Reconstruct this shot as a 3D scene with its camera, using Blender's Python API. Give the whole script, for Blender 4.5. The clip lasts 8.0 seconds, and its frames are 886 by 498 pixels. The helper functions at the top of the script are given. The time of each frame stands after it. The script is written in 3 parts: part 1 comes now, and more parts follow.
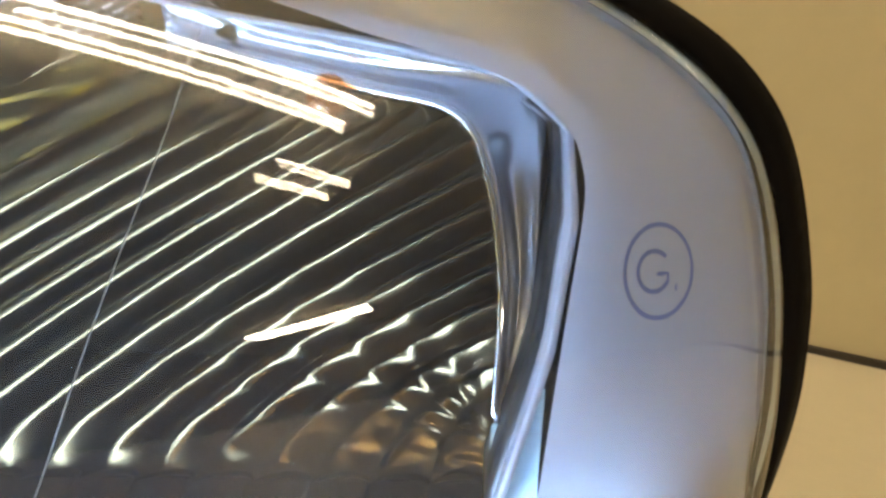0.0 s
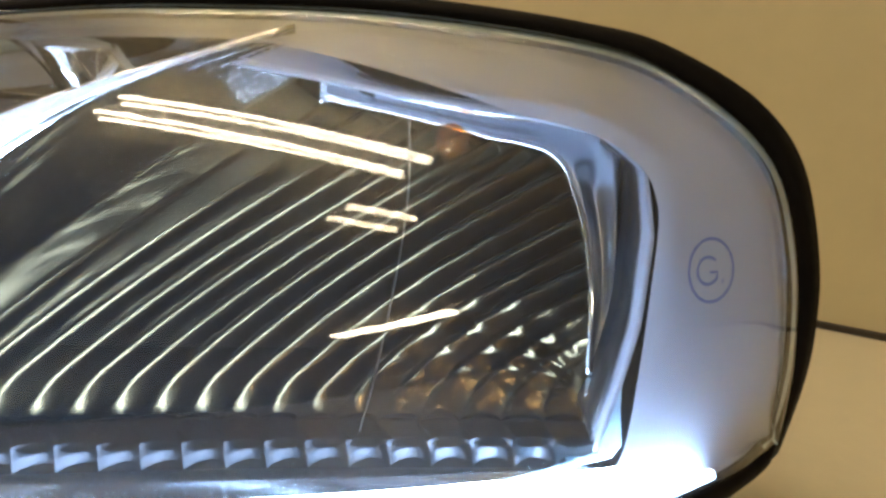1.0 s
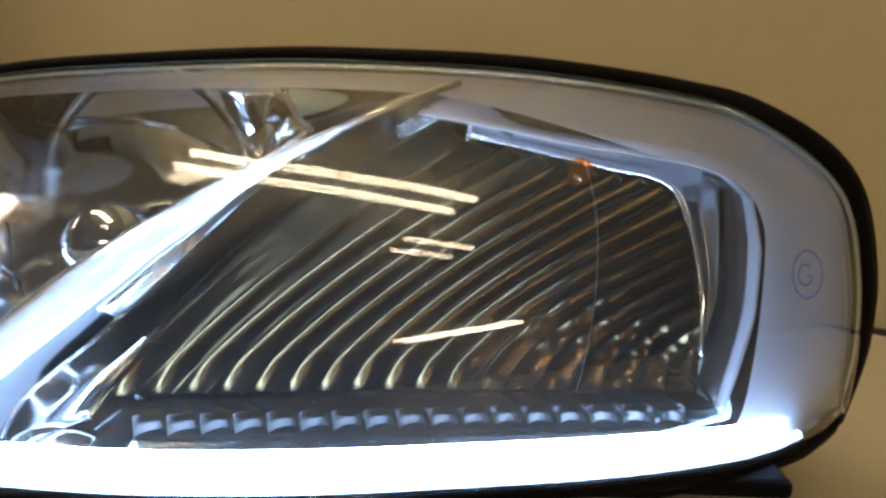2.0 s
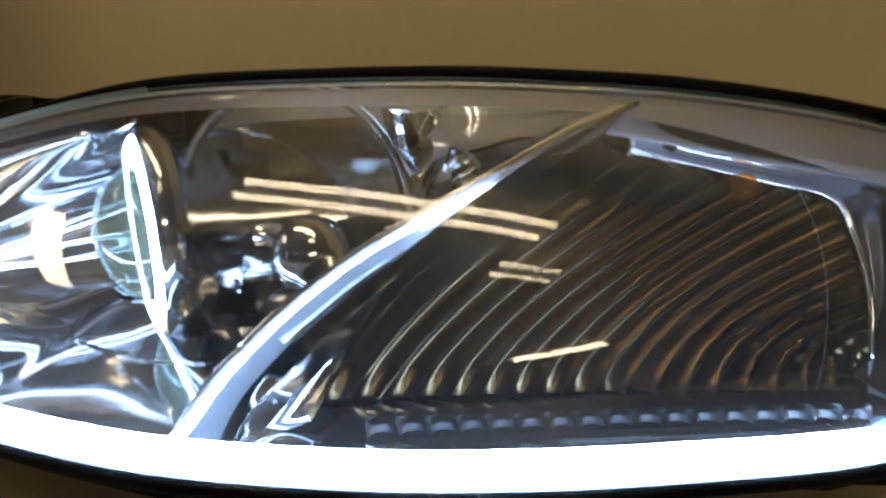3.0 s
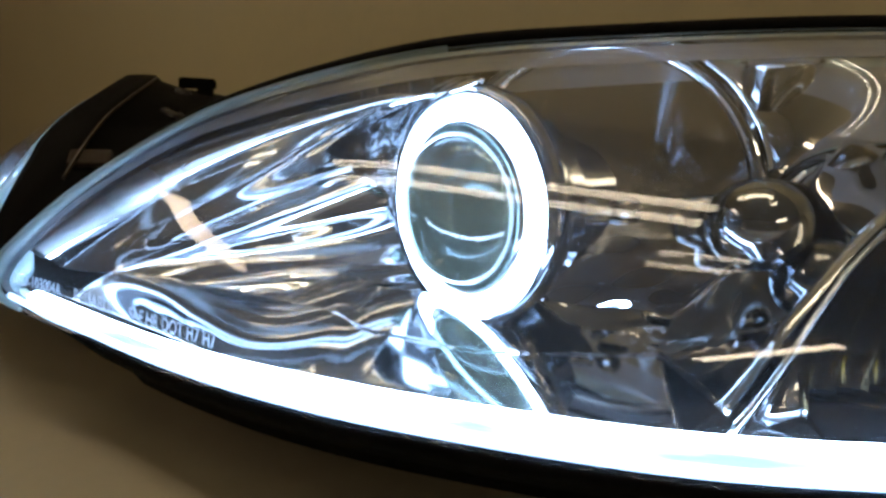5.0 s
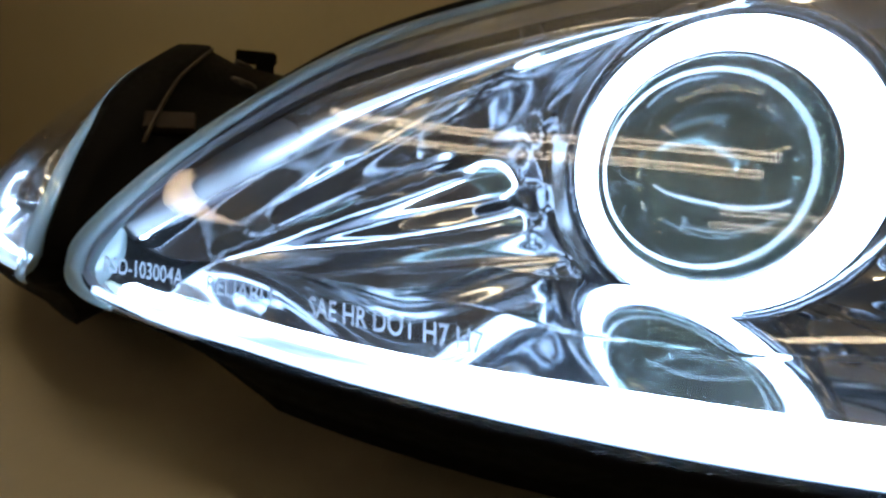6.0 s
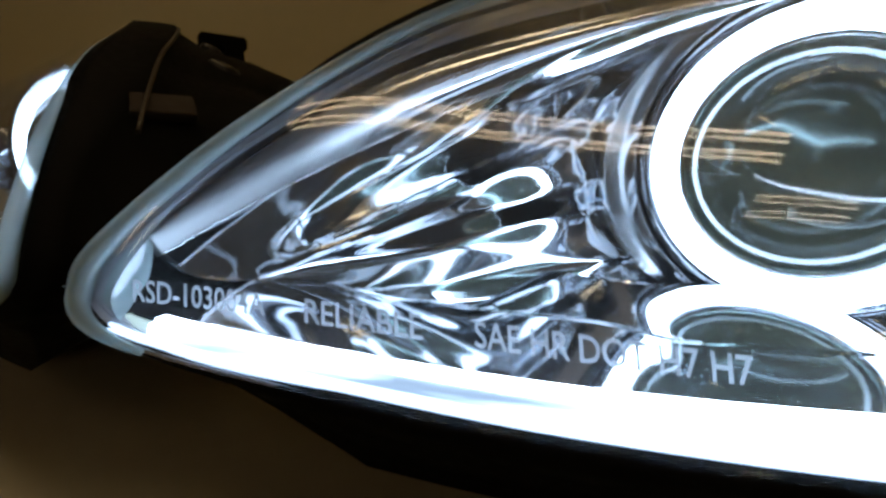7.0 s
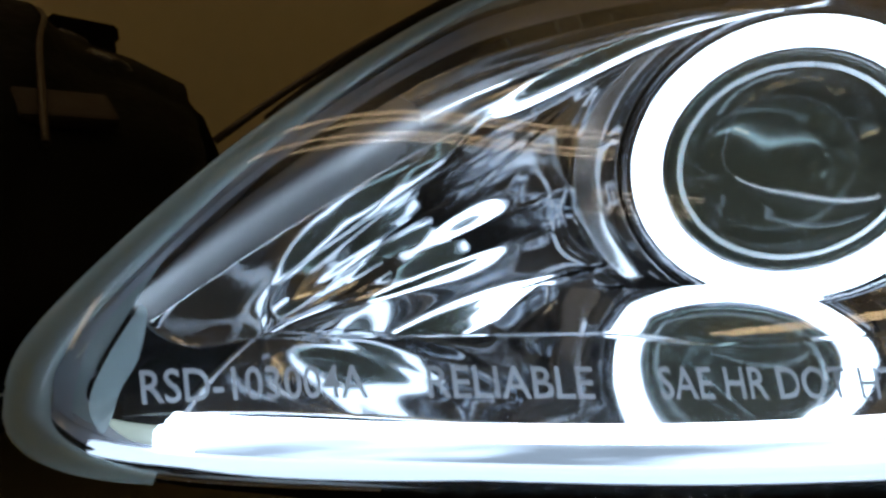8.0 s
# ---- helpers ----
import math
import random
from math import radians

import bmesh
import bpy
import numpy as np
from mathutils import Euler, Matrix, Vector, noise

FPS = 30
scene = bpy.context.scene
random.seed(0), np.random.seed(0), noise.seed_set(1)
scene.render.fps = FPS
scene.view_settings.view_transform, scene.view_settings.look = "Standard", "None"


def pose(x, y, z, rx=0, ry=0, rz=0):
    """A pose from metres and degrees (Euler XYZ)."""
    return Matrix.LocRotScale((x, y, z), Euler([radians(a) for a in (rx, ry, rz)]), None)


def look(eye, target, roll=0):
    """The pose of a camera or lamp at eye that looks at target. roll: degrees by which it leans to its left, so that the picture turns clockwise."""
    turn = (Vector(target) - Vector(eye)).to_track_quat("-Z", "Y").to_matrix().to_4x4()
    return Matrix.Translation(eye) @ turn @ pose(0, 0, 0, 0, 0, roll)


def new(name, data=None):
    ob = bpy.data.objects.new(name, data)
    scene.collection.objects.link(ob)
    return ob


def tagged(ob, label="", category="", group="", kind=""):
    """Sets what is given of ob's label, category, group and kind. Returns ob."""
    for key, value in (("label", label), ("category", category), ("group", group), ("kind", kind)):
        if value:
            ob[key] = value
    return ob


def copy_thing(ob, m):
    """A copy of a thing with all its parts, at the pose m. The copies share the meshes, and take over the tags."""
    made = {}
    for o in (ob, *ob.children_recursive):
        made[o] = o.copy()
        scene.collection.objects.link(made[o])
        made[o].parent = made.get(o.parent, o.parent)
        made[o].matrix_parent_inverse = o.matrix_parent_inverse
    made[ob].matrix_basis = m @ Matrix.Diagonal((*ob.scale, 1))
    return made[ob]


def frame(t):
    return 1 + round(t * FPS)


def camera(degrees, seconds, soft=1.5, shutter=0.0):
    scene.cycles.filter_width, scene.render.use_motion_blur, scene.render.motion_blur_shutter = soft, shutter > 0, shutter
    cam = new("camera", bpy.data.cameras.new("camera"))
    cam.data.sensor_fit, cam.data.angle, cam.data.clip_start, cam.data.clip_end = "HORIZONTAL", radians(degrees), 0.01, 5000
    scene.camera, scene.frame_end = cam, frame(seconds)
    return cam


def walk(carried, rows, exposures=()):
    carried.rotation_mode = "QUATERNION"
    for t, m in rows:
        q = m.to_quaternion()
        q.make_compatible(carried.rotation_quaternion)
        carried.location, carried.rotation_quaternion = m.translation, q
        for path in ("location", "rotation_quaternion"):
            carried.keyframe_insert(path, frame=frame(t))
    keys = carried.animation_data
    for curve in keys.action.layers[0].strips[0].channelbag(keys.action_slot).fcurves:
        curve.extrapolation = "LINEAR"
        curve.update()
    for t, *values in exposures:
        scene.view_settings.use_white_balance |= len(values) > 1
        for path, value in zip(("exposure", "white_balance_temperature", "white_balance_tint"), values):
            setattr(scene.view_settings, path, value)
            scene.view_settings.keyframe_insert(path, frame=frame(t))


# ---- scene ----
cam = camera(86.4, 8.0, soft=2.9)
PATH = [
    (0, (0.2906, -0.1431, 0.1235), (0.2874, 0.1499, 0.0594), 2.86),
    (0.5, (0.2783, -0.1586, 0.1310), (0.2721, 0.1328, 0.0601), 1.62),
    (1, (0.2661, -0.1782, 0.1361), (0.2543, 0.1123, 0.0624), 1.35),
    (1.5, (0.2502, -0.1965, 0.1440), (0.2387, 0.0932, 0.0670), 0.89),
    (1.7, (0.2354, -0.2037, 0.1445), (0.2251, 0.0868, 0.0704), 1.23),
    (2.8, (0.1662, -0.2292, 0.1466), (0.1573, 0.0632, 0.0804), 1.36),
    (3, (0.1443, -0.2254, 0.1490), (0.1403, 0.0666, 0.0801), 1.37),
    (3.5, (0.0982, -0.2250, 0.1442), (0.0934, 0.0666, 0.0743), 1.06),
    (4, (0.0583, -0.2243, 0.1332), (0.0547, 0.0681, 0.0663), 1.48),
    (4.5, (0.0255, -0.2191, 0.1330), (0.0240, 0.0729, 0.0641), 1.24),
    (5.1, (-0.0196, -0.2012, 0.1274), (-0.0175, 0.0912, 0.0603), 1.23),
    (6.3, (-0.1095, -0.1450, 0.0999), (-0.0895, 0.1489, 0.0433), 1.00),
    (6.5, (-0.1167, -0.1391, 0.1014), (-0.0884, 0.1540, 0.0442), 0.83),
    (7, (-0.1434, -0.1256, 0.0973), (-0.0851, 0.1638, 0.0438), 0.85),
    (7.5, (-0.1558, -0.1148, 0.0930), (-0.0571, 0.1632, 0.0387), -0.08),
    (8, (-0.1812, -0.0906, 0.0985), (-0.0414, 0.1704, 0.0504), -0.65),
]
EXPOSURES = [(0.0, 0.74, 4840, 10), (1.5, 0.22, 4800, 10), (3.0, -0.66, 4850, 10), (4.5, -1.06, 4660, 10), (6.3, -1.68, 5000, 10), (7.2, -2.20, 5400, 10), (8.0, -2.74, 5750, 10)]
walk(cam, [(t, look(eye, target, roll)) for t, eye, target, roll in PATH], EXPOSURES)

# ---- light ----
world = bpy.data.worlds.new("room_air")
world.use_nodes = True
world.node_tree.nodes["Background"].inputs[0].default_value = (0.30, 0.24, 0.17, 1)
world.node_tree.nodes["Background"].inputs[1].default_value = 0.05
scene.world = world
TUBE_POWER = 46.0
STRIP_POWER = 90.0
HALO_POWER = 55.0


# ---- materials ----
def material(name, base=(0.5, 0.5, 0.5), rough=0.5, metal=0.0, spots=0.0, scale=40.0, bump=0.0, bump_scale=300.0, spec=0.5, octaves=5):
    """A surface with grain and stains: base colour varied at two scales, rough varied, fine relief."""
    m = bpy.data.materials.new(name)
    m.use_nodes = True
    nt = m.node_tree
    p = nt.nodes["Principled BSDF"]
    p.inputs["Roughness"].default_value = rough
    p.inputs["Metallic"].default_value = metal
    p.inputs["Specular IOR Level"].default_value = spec
    p.inputs["Base Color"].default_value = (*base, 1)
    tex = nt.nodes.new("ShaderNodeTexCoord")
    if spots:
        coarse, fine = nt.nodes.new("ShaderNodeTexNoise"), nt.nodes.new("ShaderNodeTexNoise")
        for node, s, detail in ((coarse, scale * 0.2, 4), (fine, scale * 4, 8)):
            node.inputs["Scale"].default_value = s
            node.inputs["Detail"].default_value = detail
            nt.links.new(tex.outputs["Object"], node.inputs["Vector"])
        both = nt.nodes.new("ShaderNodeMath")
        both.operation = "ADD"
        nt.links.new(coarse.outputs["Fac"], both.inputs[0])
        nt.links.new(fine.outputs["Fac"], both.inputs[1])
        ramp = nt.nodes.new("ShaderNodeMapRange")
        ramp.inputs["From Min"].default_value, ramp.inputs["From Max"].default_value = 0.6, 1.4
        nt.links.new(both.outputs[0], ramp.inputs["Value"])
        mix = nt.nodes.new("ShaderNodeMix")
        mix.data_type = "RGBA"
        mix.inputs[6].default_value = (*[c * (1 - spots) for c in base], 1)
        mix.inputs[7].default_value = (*[min(1, c * (1 + spots)) for c in base], 1)
        nt.links.new(ramp.outputs[0], mix.inputs[0])
        nt.links.new(mix.outputs[2], p.inputs["Base Color"])
        worn = nt.nodes.new("ShaderNodeMapRange")
        worn.inputs["To Min"].default_value, worn.inputs["To Max"].default_value = rough * 0.75, min(1, rough * 1.3)
        nt.links.new(fine.outputs["Fac"], worn.inputs["Value"])
        nt.links.new(worn.outputs[0], p.inputs["Roughness"])
    if bump:
        grain, b = nt.nodes.new("ShaderNodeTexNoise"), nt.nodes.new("ShaderNodeBump")
        grain.inputs["Scale"].default_value = bump_scale
        grain.inputs["Detail"].default_value = octaves
        b.inputs["Strength"].default_value, b.inputs["Distance"].default_value = bump, 0.001
        nt.links.new(tex.outputs["Object"], grain.inputs["Vector"])
        nt.links.new(grain.outputs["Fac"], b.inputs["Height"])
        nt.links.new(b.outputs["Normal"], p.inputs["Normal"])
    return m


def clear_material(name, tint, ior, rough=0.0, milk=0.0, milk_colour=(0.6, 0.6, 0.66)):
    """Clear moulded plastic or glass: light goes straight through, the Fresnel share is mirrored, milk is the cloudy share."""
    m = bpy.data.materials.new(name)
    m.use_nodes = True
    nt = m.node_tree
    nt.nodes.remove(nt.nodes["Principled BSDF"])
    out = nt.nodes["Material Output"]
    clear, gloss, fres = (nt.nodes.new("ShaderNode" + k) for k in ("BsdfTransparent", "BsdfGlossy", "LayerWeight"))
    clear.inputs["Color"].default_value = (*tint, 1)
    gloss.inputs["Roughness"].default_value = rough
    gloss.inputs["Color"].default_value = (1, 1, 1, 1)
    fres.inputs["Blend"].default_value = 0.5
    f0 = ((ior - 1) / (ior + 1)) ** 2
    steep, share = nt.nodes.new("ShaderNodeMath"), nt.nodes.new("ShaderNodeMapRange")
    steep.operation = "POWER"
    steep.inputs[1].default_value = 5.0
    share.inputs["To Min"].default_value, share.inputs["To Max"].default_value = f0, 1.0
    nt.links.new(fres.outputs["Facing"], steep.inputs[0])
    nt.links.new(steep.outputs[0], share.inputs["Value"])
    inside = clear.outputs[0]
    if milk:
        cloud, mix = nt.nodes.new("ShaderNodeBsdfDiffuse"), nt.nodes.new("ShaderNodeMixShader")
        cloud.inputs["Color"].default_value = (*milk_colour, 1)
        mix.inputs[0].default_value = milk
        nt.links.new(inside, mix.inputs[1])
        through_it, both = nt.nodes.new("ShaderNodeBsdfTranslucent"), nt.nodes.new("ShaderNodeMixShader")
        through_it.inputs["Color"].default_value = (*milk_colour, 1)
        both.inputs[0].default_value = 0.5
        nt.links.new(cloud.outputs[0], both.inputs[1])
        nt.links.new(through_it.outputs[0], both.inputs[2])
        nt.links.new(both.outputs[0], mix.inputs[2])
        inside = mix.outputs[0]
    top = nt.nodes.new("ShaderNodeMixShader")
    nt.links.new(share.outputs[0], top.inputs[0])
    nt.links.new(inside, top.inputs[1])
    nt.links.new(gloss.outputs[0], top.inputs[2])
    nt.links.new(top.outputs[0], out.inputs["Surface"])
    return m


def glow_material(name, colour, power, base=0.8):
    m = bpy.data.materials.new(name)
    m.use_nodes = True
    p = m.node_tree.nodes["Principled BSDF"]
    p.inputs["Base Color"].default_value = (base, base, base, 1)
    p.inputs["Emission Color"].default_value = (*colour, 1)
    p.inputs["Emission Strength"].default_value = power
    return m


CHROME = material("chrome_plating", (0.86, 0.87, 0.88), 0.025, 1.0, bump=0.010, bump_scale=35, octaves=0)
CHROME_SOFT = material("chrome_plating_moulded", (0.86, 0.87, 0.89), 0.060, 1.0, bump=0.010, bump_scale=35, octaves=0)
CHROME_HAZE = material("chrome_plating_hazed", (0.86, 0.87, 0.88), 0.17, 1.0, bump=0.010, bump_scale=35, octaves=0)
CHROME_BRUSHED = material("chrome_brushed_darkened", (0.86, 0.87, 0.89), 0.06, 1.0)


def brushed_and_darkened(m):
    """Polished plating that turns brushed along its length and is darkened towards the tip."""
    nt = m.node_tree
    p = nt.nodes["Principled BSDF"]
    tex, split, noise, shift = (nt.nodes.new("ShaderNode" + k) for k in ("TexCoord", "SeparateXYZ", "TexNoise", "Math"))
    noise.inputs["Scale"].default_value, noise.inputs["Detail"].default_value = 90, 6
    shift.operation = "MULTIPLY_ADD"
    shift.inputs[1].default_value = 0.022
    nt.links.new(tex.outputs["Object"], split.inputs[0])
    nt.links.new(tex.outputs["Object"], noise.inputs["Vector"])
    nt.links.new(noise.outputs["Fac"], shift.inputs[0])
    nt.links.new(split.outputs["X"], shift.inputs[2])
    # darker base colour stands for the dark room mirrored at the tip
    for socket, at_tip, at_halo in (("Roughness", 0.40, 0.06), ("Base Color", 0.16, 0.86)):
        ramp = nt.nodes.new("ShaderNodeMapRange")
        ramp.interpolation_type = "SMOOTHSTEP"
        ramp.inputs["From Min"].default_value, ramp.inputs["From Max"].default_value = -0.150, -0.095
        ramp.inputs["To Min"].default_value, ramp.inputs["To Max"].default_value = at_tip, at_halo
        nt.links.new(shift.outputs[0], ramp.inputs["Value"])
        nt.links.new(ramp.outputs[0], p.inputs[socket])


brushed_and_darkened(CHROME_BRUSHED)
CHROME_FAN = material("chrome_plating_fan", (0.86, 0.87, 0.89), 0.060, 1.0, bump=0.003, bump_scale=25, octaves=0)
# near-black colour stands for the dim room that the flutes mirror
CHROME_RIB = material("chrome_flutes_darkened", (0.060, 0.044, 0.021), 0.22, 1.0, bump=0.008, bump_scale=90, octaves=0)
CHROME_RIB.node_tree.nodes["Principled BSDF"].inputs["Specular Tint"].default_value = (0.42, 0.34, 0.24, 1)  # edge-on tint darkened as well
# near-black colour put in to dim the light strip mirrored in the risers
CHROME_RISER = material("chrome_risers_darkened", (0.018, 0.0175, 0.019), 0.26, 1.0, bump=0.01, bump_scale=90, octaves=0)
CHROME_DARK = material("chrome_dark", (0.40, 0.40, 0.41), 0.12, 1.0, bump=0.01, bump_scale=60, octaves=0)
SATIN = material("satin_aluminium", (0.56, 0.57, 0.60), 0.24, 0.95, bump=0.03, bump_scale=120)
FLANGE = clear_material("clear_lens_flange", (0.82, 0.88, 0.90), 1.45, 0.05, 0.70, (0.66, 0.78, 0.84))
BORDER = clear_material("milky_lens_edge", (0.80, 0.82, 0.86), 1.45, 0.06, 0.85, (0.47, 0.475, 0.525))
TIP_MILK = clear_material("cloudy_lens_tip", (0.88, 0.92, 0.93), 1.45, 0.05, 0.52, (0.66, 0.80, 0.80))
LENS = clear_material("clear_polycarbonate", (0.97, 0.98, 0.98), 1.5, 0.0, 0.012, (0.55, 0.60, 0.66))
BULB_GLASS = material("silvered_glass", (0.46, 0.47, 0.50), 0.03, 1.0)
AMBER = clear_material("amber_glass", (0.95, 0.50, 0.06), 1.5, 0.0, 0.30, (0.50, 0.16, 0.01))
BLACK = material("black_plastic", (0.004, 0.0037, 0.0037), 0.6, spots=0.3, scale=90, bump=0.08, bump_scale=900, spec=0.04)
RUBBER = material("black_gasket", (0.008, 0.008, 0.009), 0.3, bump=0.1, bump_scale=500)
LEVER = material("brown_plastic_clip", (0.022, 0.014, 0.007), 0.8, spots=0.1)
RIDGE = material("dark_brown_plastic", (0.035, 0.026, 0.016), 0.5, spots=0.1)
WALL_PAINT = material("tan_wall_paint", (0.455, 0.408, 0.240), 0.55, spots=0.05, scale=12, bump=0.12, bump_scale=250)
TABLE_TOP = material("tan_laminate", (0.455, 0.418, 0.298), 0.42, spots=0.06, scale=25, bump=0.08, bump_scale=350)
CAULK = material("dark_joint_filler", (0.02, 0.015, 0.012), 0.7, bump=0.2)
CEILING = material("ceiling_paint", (0.460, 0.418, 0.297), 0.9, spots=0.05, scale=4)
ROOM_DARK = material("unseen_room_paint", (0.220, 0.186, 0.121), 0.8, spots=0.08, scale=4)
PRINT = bpy.data.materials.new("raised_clear_letters")
PRINT.use_nodes = True
_nt = PRINT.node_tree
_front, _back, _half = (_nt.nodes.new("ShaderNode" + k) for k in ("BsdfDiffuse", "BsdfTranslucent", "MixShader"))
for _node in (_front, _back):
    _node.inputs["Color"].default_value = (0.42, 0.44, 0.46, 1)
_nt.links.new(_front.outputs[0], _half.inputs[1])
_nt.links.new(_back.outputs[0], _half.inputs[2])
_nt.links.new(_half.outputs[0], _nt.nodes["Material Output"].inputs["Surface"])
PRINT_BLUE = material("blue_print", (0.12, 0.15, 0.30), 0.5, spots=0.1, scale=900)
LAMP_WHITE = material("grey_enamel", (0.20, 0.19, 0.17), 0.5, spots=0.1, scale=20)
STRIP_GLOW = glow_material("light_guide_glow", (0.75, 0.88, 1.0), STRIP_POWER)
BEAD_GLOW = glow_material("bead_glow", (0.74, 0.87, 1.0), 9.0, 0.05)
END_GLOW = glow_material("guide_end_glow", (0.80, 0.95, 0.80), 3.5, 0.05)
CHANNEL_GLOW = glow_material("light_channel_glow", (0.70, 0.84, 1.0), 6.0, 0.05)
_nt = CHANNEL_GLOW.node_tree
_at, _stretch, _cells, _range = (_nt.nodes.new("ShaderNode" + k) for k in ("TexCoord", "Mapping", "TexNoise", "MapRange"))
_stretch.inputs["Scale"].default_value = (22, 22, 260)
_cells.inputs["Scale"].default_value, _cells.inputs["Detail"].default_value = 1.0, 3
_range.inputs["From Min"].default_value, _range.inputs["From Max"].default_value = 0.42, 0.60
_range.inputs["To Min"].default_value, _range.inputs["To Max"].default_value = 2.6, 12.0
_nt.links.new(_at.outputs["Object"], _stretch.inputs["Vector"])
_nt.links.new(_stretch.outputs[0], _cells.inputs["Vector"])
_nt.links.new(_cells.outputs["Fac"], _range.inputs["Value"])
_nt.links.new(_range.outputs[0], _nt.nodes["Principled BSDF"].inputs["Emission Strength"])
HALO_GLOW = glow_material("halo_glow", (0.74, 0.88, 1.0), HALO_POWER)
AMBER_GLOW = glow_material("old_tube_glow", (1.0, 0.62, 0.30), 22.0)
TUBE_GLOW = glow_material("tube_glow", (1.0, 0.66, 0.30), TUBE_POWER)


# ---- mesh helpers ----
def mesh_of(name, verts, faces, smooth=True):
    me = bpy.data.meshes.new(name)
    me.from_pydata([tuple(map(float, v)) for v in verts], [], faces)
    me.validate()
    if smooth:
        me.polygons.foreach_set("use_smooth", [True] * len(me.polygons))
    me.update()
    return me


def sheet(name, grid, closed_u=False, closed_v=False, smooth=True):
    """A mesh from a grid of places, rows by u, columns by v."""
    g = np.asarray(grid, float)
    nu, nv = g.shape[:2]
    faces = []
    for i in range(nu if closed_u else nu - 1):
        for j in range(nv if closed_v else nv - 1):
            a, b = (i + 1) % nu, (j + 1) % nv
            faces.append((i * nv + j, a * nv + j, a * nv + b, i * nv + b))
    return mesh_of(name, g.reshape(-1, 3), faces, smooth)


def box_mesh(name, size, at=(0, 0, 0), bevel=0.0):
    bm = bmesh.new()
    bmesh.ops.create_cube(bm, size=1.0)
    bmesh.ops.scale(bm, vec=size, verts=bm.verts)
    if bevel:
        bmesh.ops.bevel(bm, geom=bm.edges, offset=bevel, segments=2, affect="EDGES", profile=0.6)
    bmesh.ops.translate(bm, vec=at, verts=bm.verts)
    me = bpy.data.meshes.new(name)
    bm.to_mesh(me)
    bm.free()
    return me


def part(name, me, mat, parent, label="", thick=0.0, offset=-1.0):
    """One mesh object under a thing or a part; the places in it are those of the room."""
    me.materials.append(mat)
    ob = new(name, me)
    ob.parent = parent
    if parent is not None and parent.type == "EMPTY":
        ob.location = -parent.location
    if thick:
        s = ob.modifiers.new("thickness", "SOLIDIFY")
        s.thickness, s.offset = thick, offset
    if label:
        ob["label"] = label
    return ob


def glide(points, n):
    """n places evenly along a smooth line through the given points."""
    p = np.array(points, float)
    p = np.vstack([2 * p[0] - p[1], p, 2 * p[-1] - p[-2]])
    out = []
    for i in range(1, len(p) - 2):
        t = np.linspace(0, 1, 240, endpoint=False)[:, None]
        a, b, c, d = p[i - 1], p[i], p[i + 1], p[i + 2]
        out.append(0.5 * (2 * b + (c - a) * t + (2 * a - 5 * b + 4 * c - d) * t**2 + (3 * b - a - 3 * c + d) * t**3))
    out = np.vstack(out + [p[-2:-1]])
    s = np.r_[0, np.cumsum(np.linalg.norm(np.diff(out, axis=0), axis=1))]
    return np.stack([np.interp(np.linspace(0, s[-1], n), s, out[:, k]) for k in range(out.shape[1])], 1)


def along(points, t):
    """Places at the shares t of a smooth line."""
    fine = glide(points, 4000)
    k = np.clip(np.asarray(t, float), 0, 1) * 3999
    return np.stack([np.interp(k, np.arange(4000), fine[:, c]) for c in range(3)], -1)


def eased(x, xs, ys, soft=0.05):
    """Values through the given knots, rounded over the share soft of the even places x."""
    y = np.interp(x, xs, ys)
    n = max(1, int(soft * len(x)))
    window = np.hanning(2 * n + 3)[1:-1]
    return np.convolve(np.pad(y, n, mode="reflect", reflect_type="odd"), window / window.sum(), "valid")


def tube_mesh(name, line, r, sides=10, closed=False):
    """A round bar of radius r (one number or one for each place) along a line."""
    line = np.asarray(line, float)
    n = len(line)
    r = np.broadcast_to(r, (n,))
    rings = []
    for i in range(n):
        a = line[(i + 1) % n] if closed or i < n - 1 else line[i]
        b = line[i - 1] if closed or i > 0 else line[i]
        d = Vector(a - b).normalized()
        side = d.cross(Vector((0, 0, 1)))
        side = side.normalized() if side.length > 1e-4 else Vector((1, 0, 0))
        up = side.cross(d)
        rings.append([line[i] + r[i] * (math.cos(t) * np.array(side) + math.sin(t) * np.array(up)) for t in np.linspace(0, 2 * math.pi, sides, endpoint=False)])
    me = sheet(name, rings, closed, True)
    if not closed:
        bm = bmesh.new()
        bm.from_mesh(me)
        bm.verts.ensure_lookup_table()
        bm.faces.new([bm.verts[k] for k in range(sides)])
        bm.faces.new([bm.verts[(n - 1) * sides + k] for k in reversed(range(sides))])
        bm.to_mesh(me)
        bm.free()
    return me


def turned(name, profile, centre, axis, sides=64):
    """A turned shape: profile of (radius, distance along the axis) round a centre."""
    n = Vector(axis).normalized()
    side = n.cross(Vector((0, 0, 1))).normalized()
    up = side.cross(n)
    rows = []
    for r, h in profile:
        rows.append([np.array(Vector(centre) + float(h) * n + float(r) * (math.cos(t) * side + math.sin(t) * up)) for t in np.linspace(0, 2 * math.pi, sides, endpoint=False)])
    return sheet(name, rows, False, True)


# ---- the room ----
E1, E2 = Vector((0.838, -0.545, 0)), Vector((0.545, 0.838, 0))  # along the wall, and into it
W0 = Vector((0.538, 0.160, 0))  # a place on the joint of wall and worktop
ROOM_H = 1.55


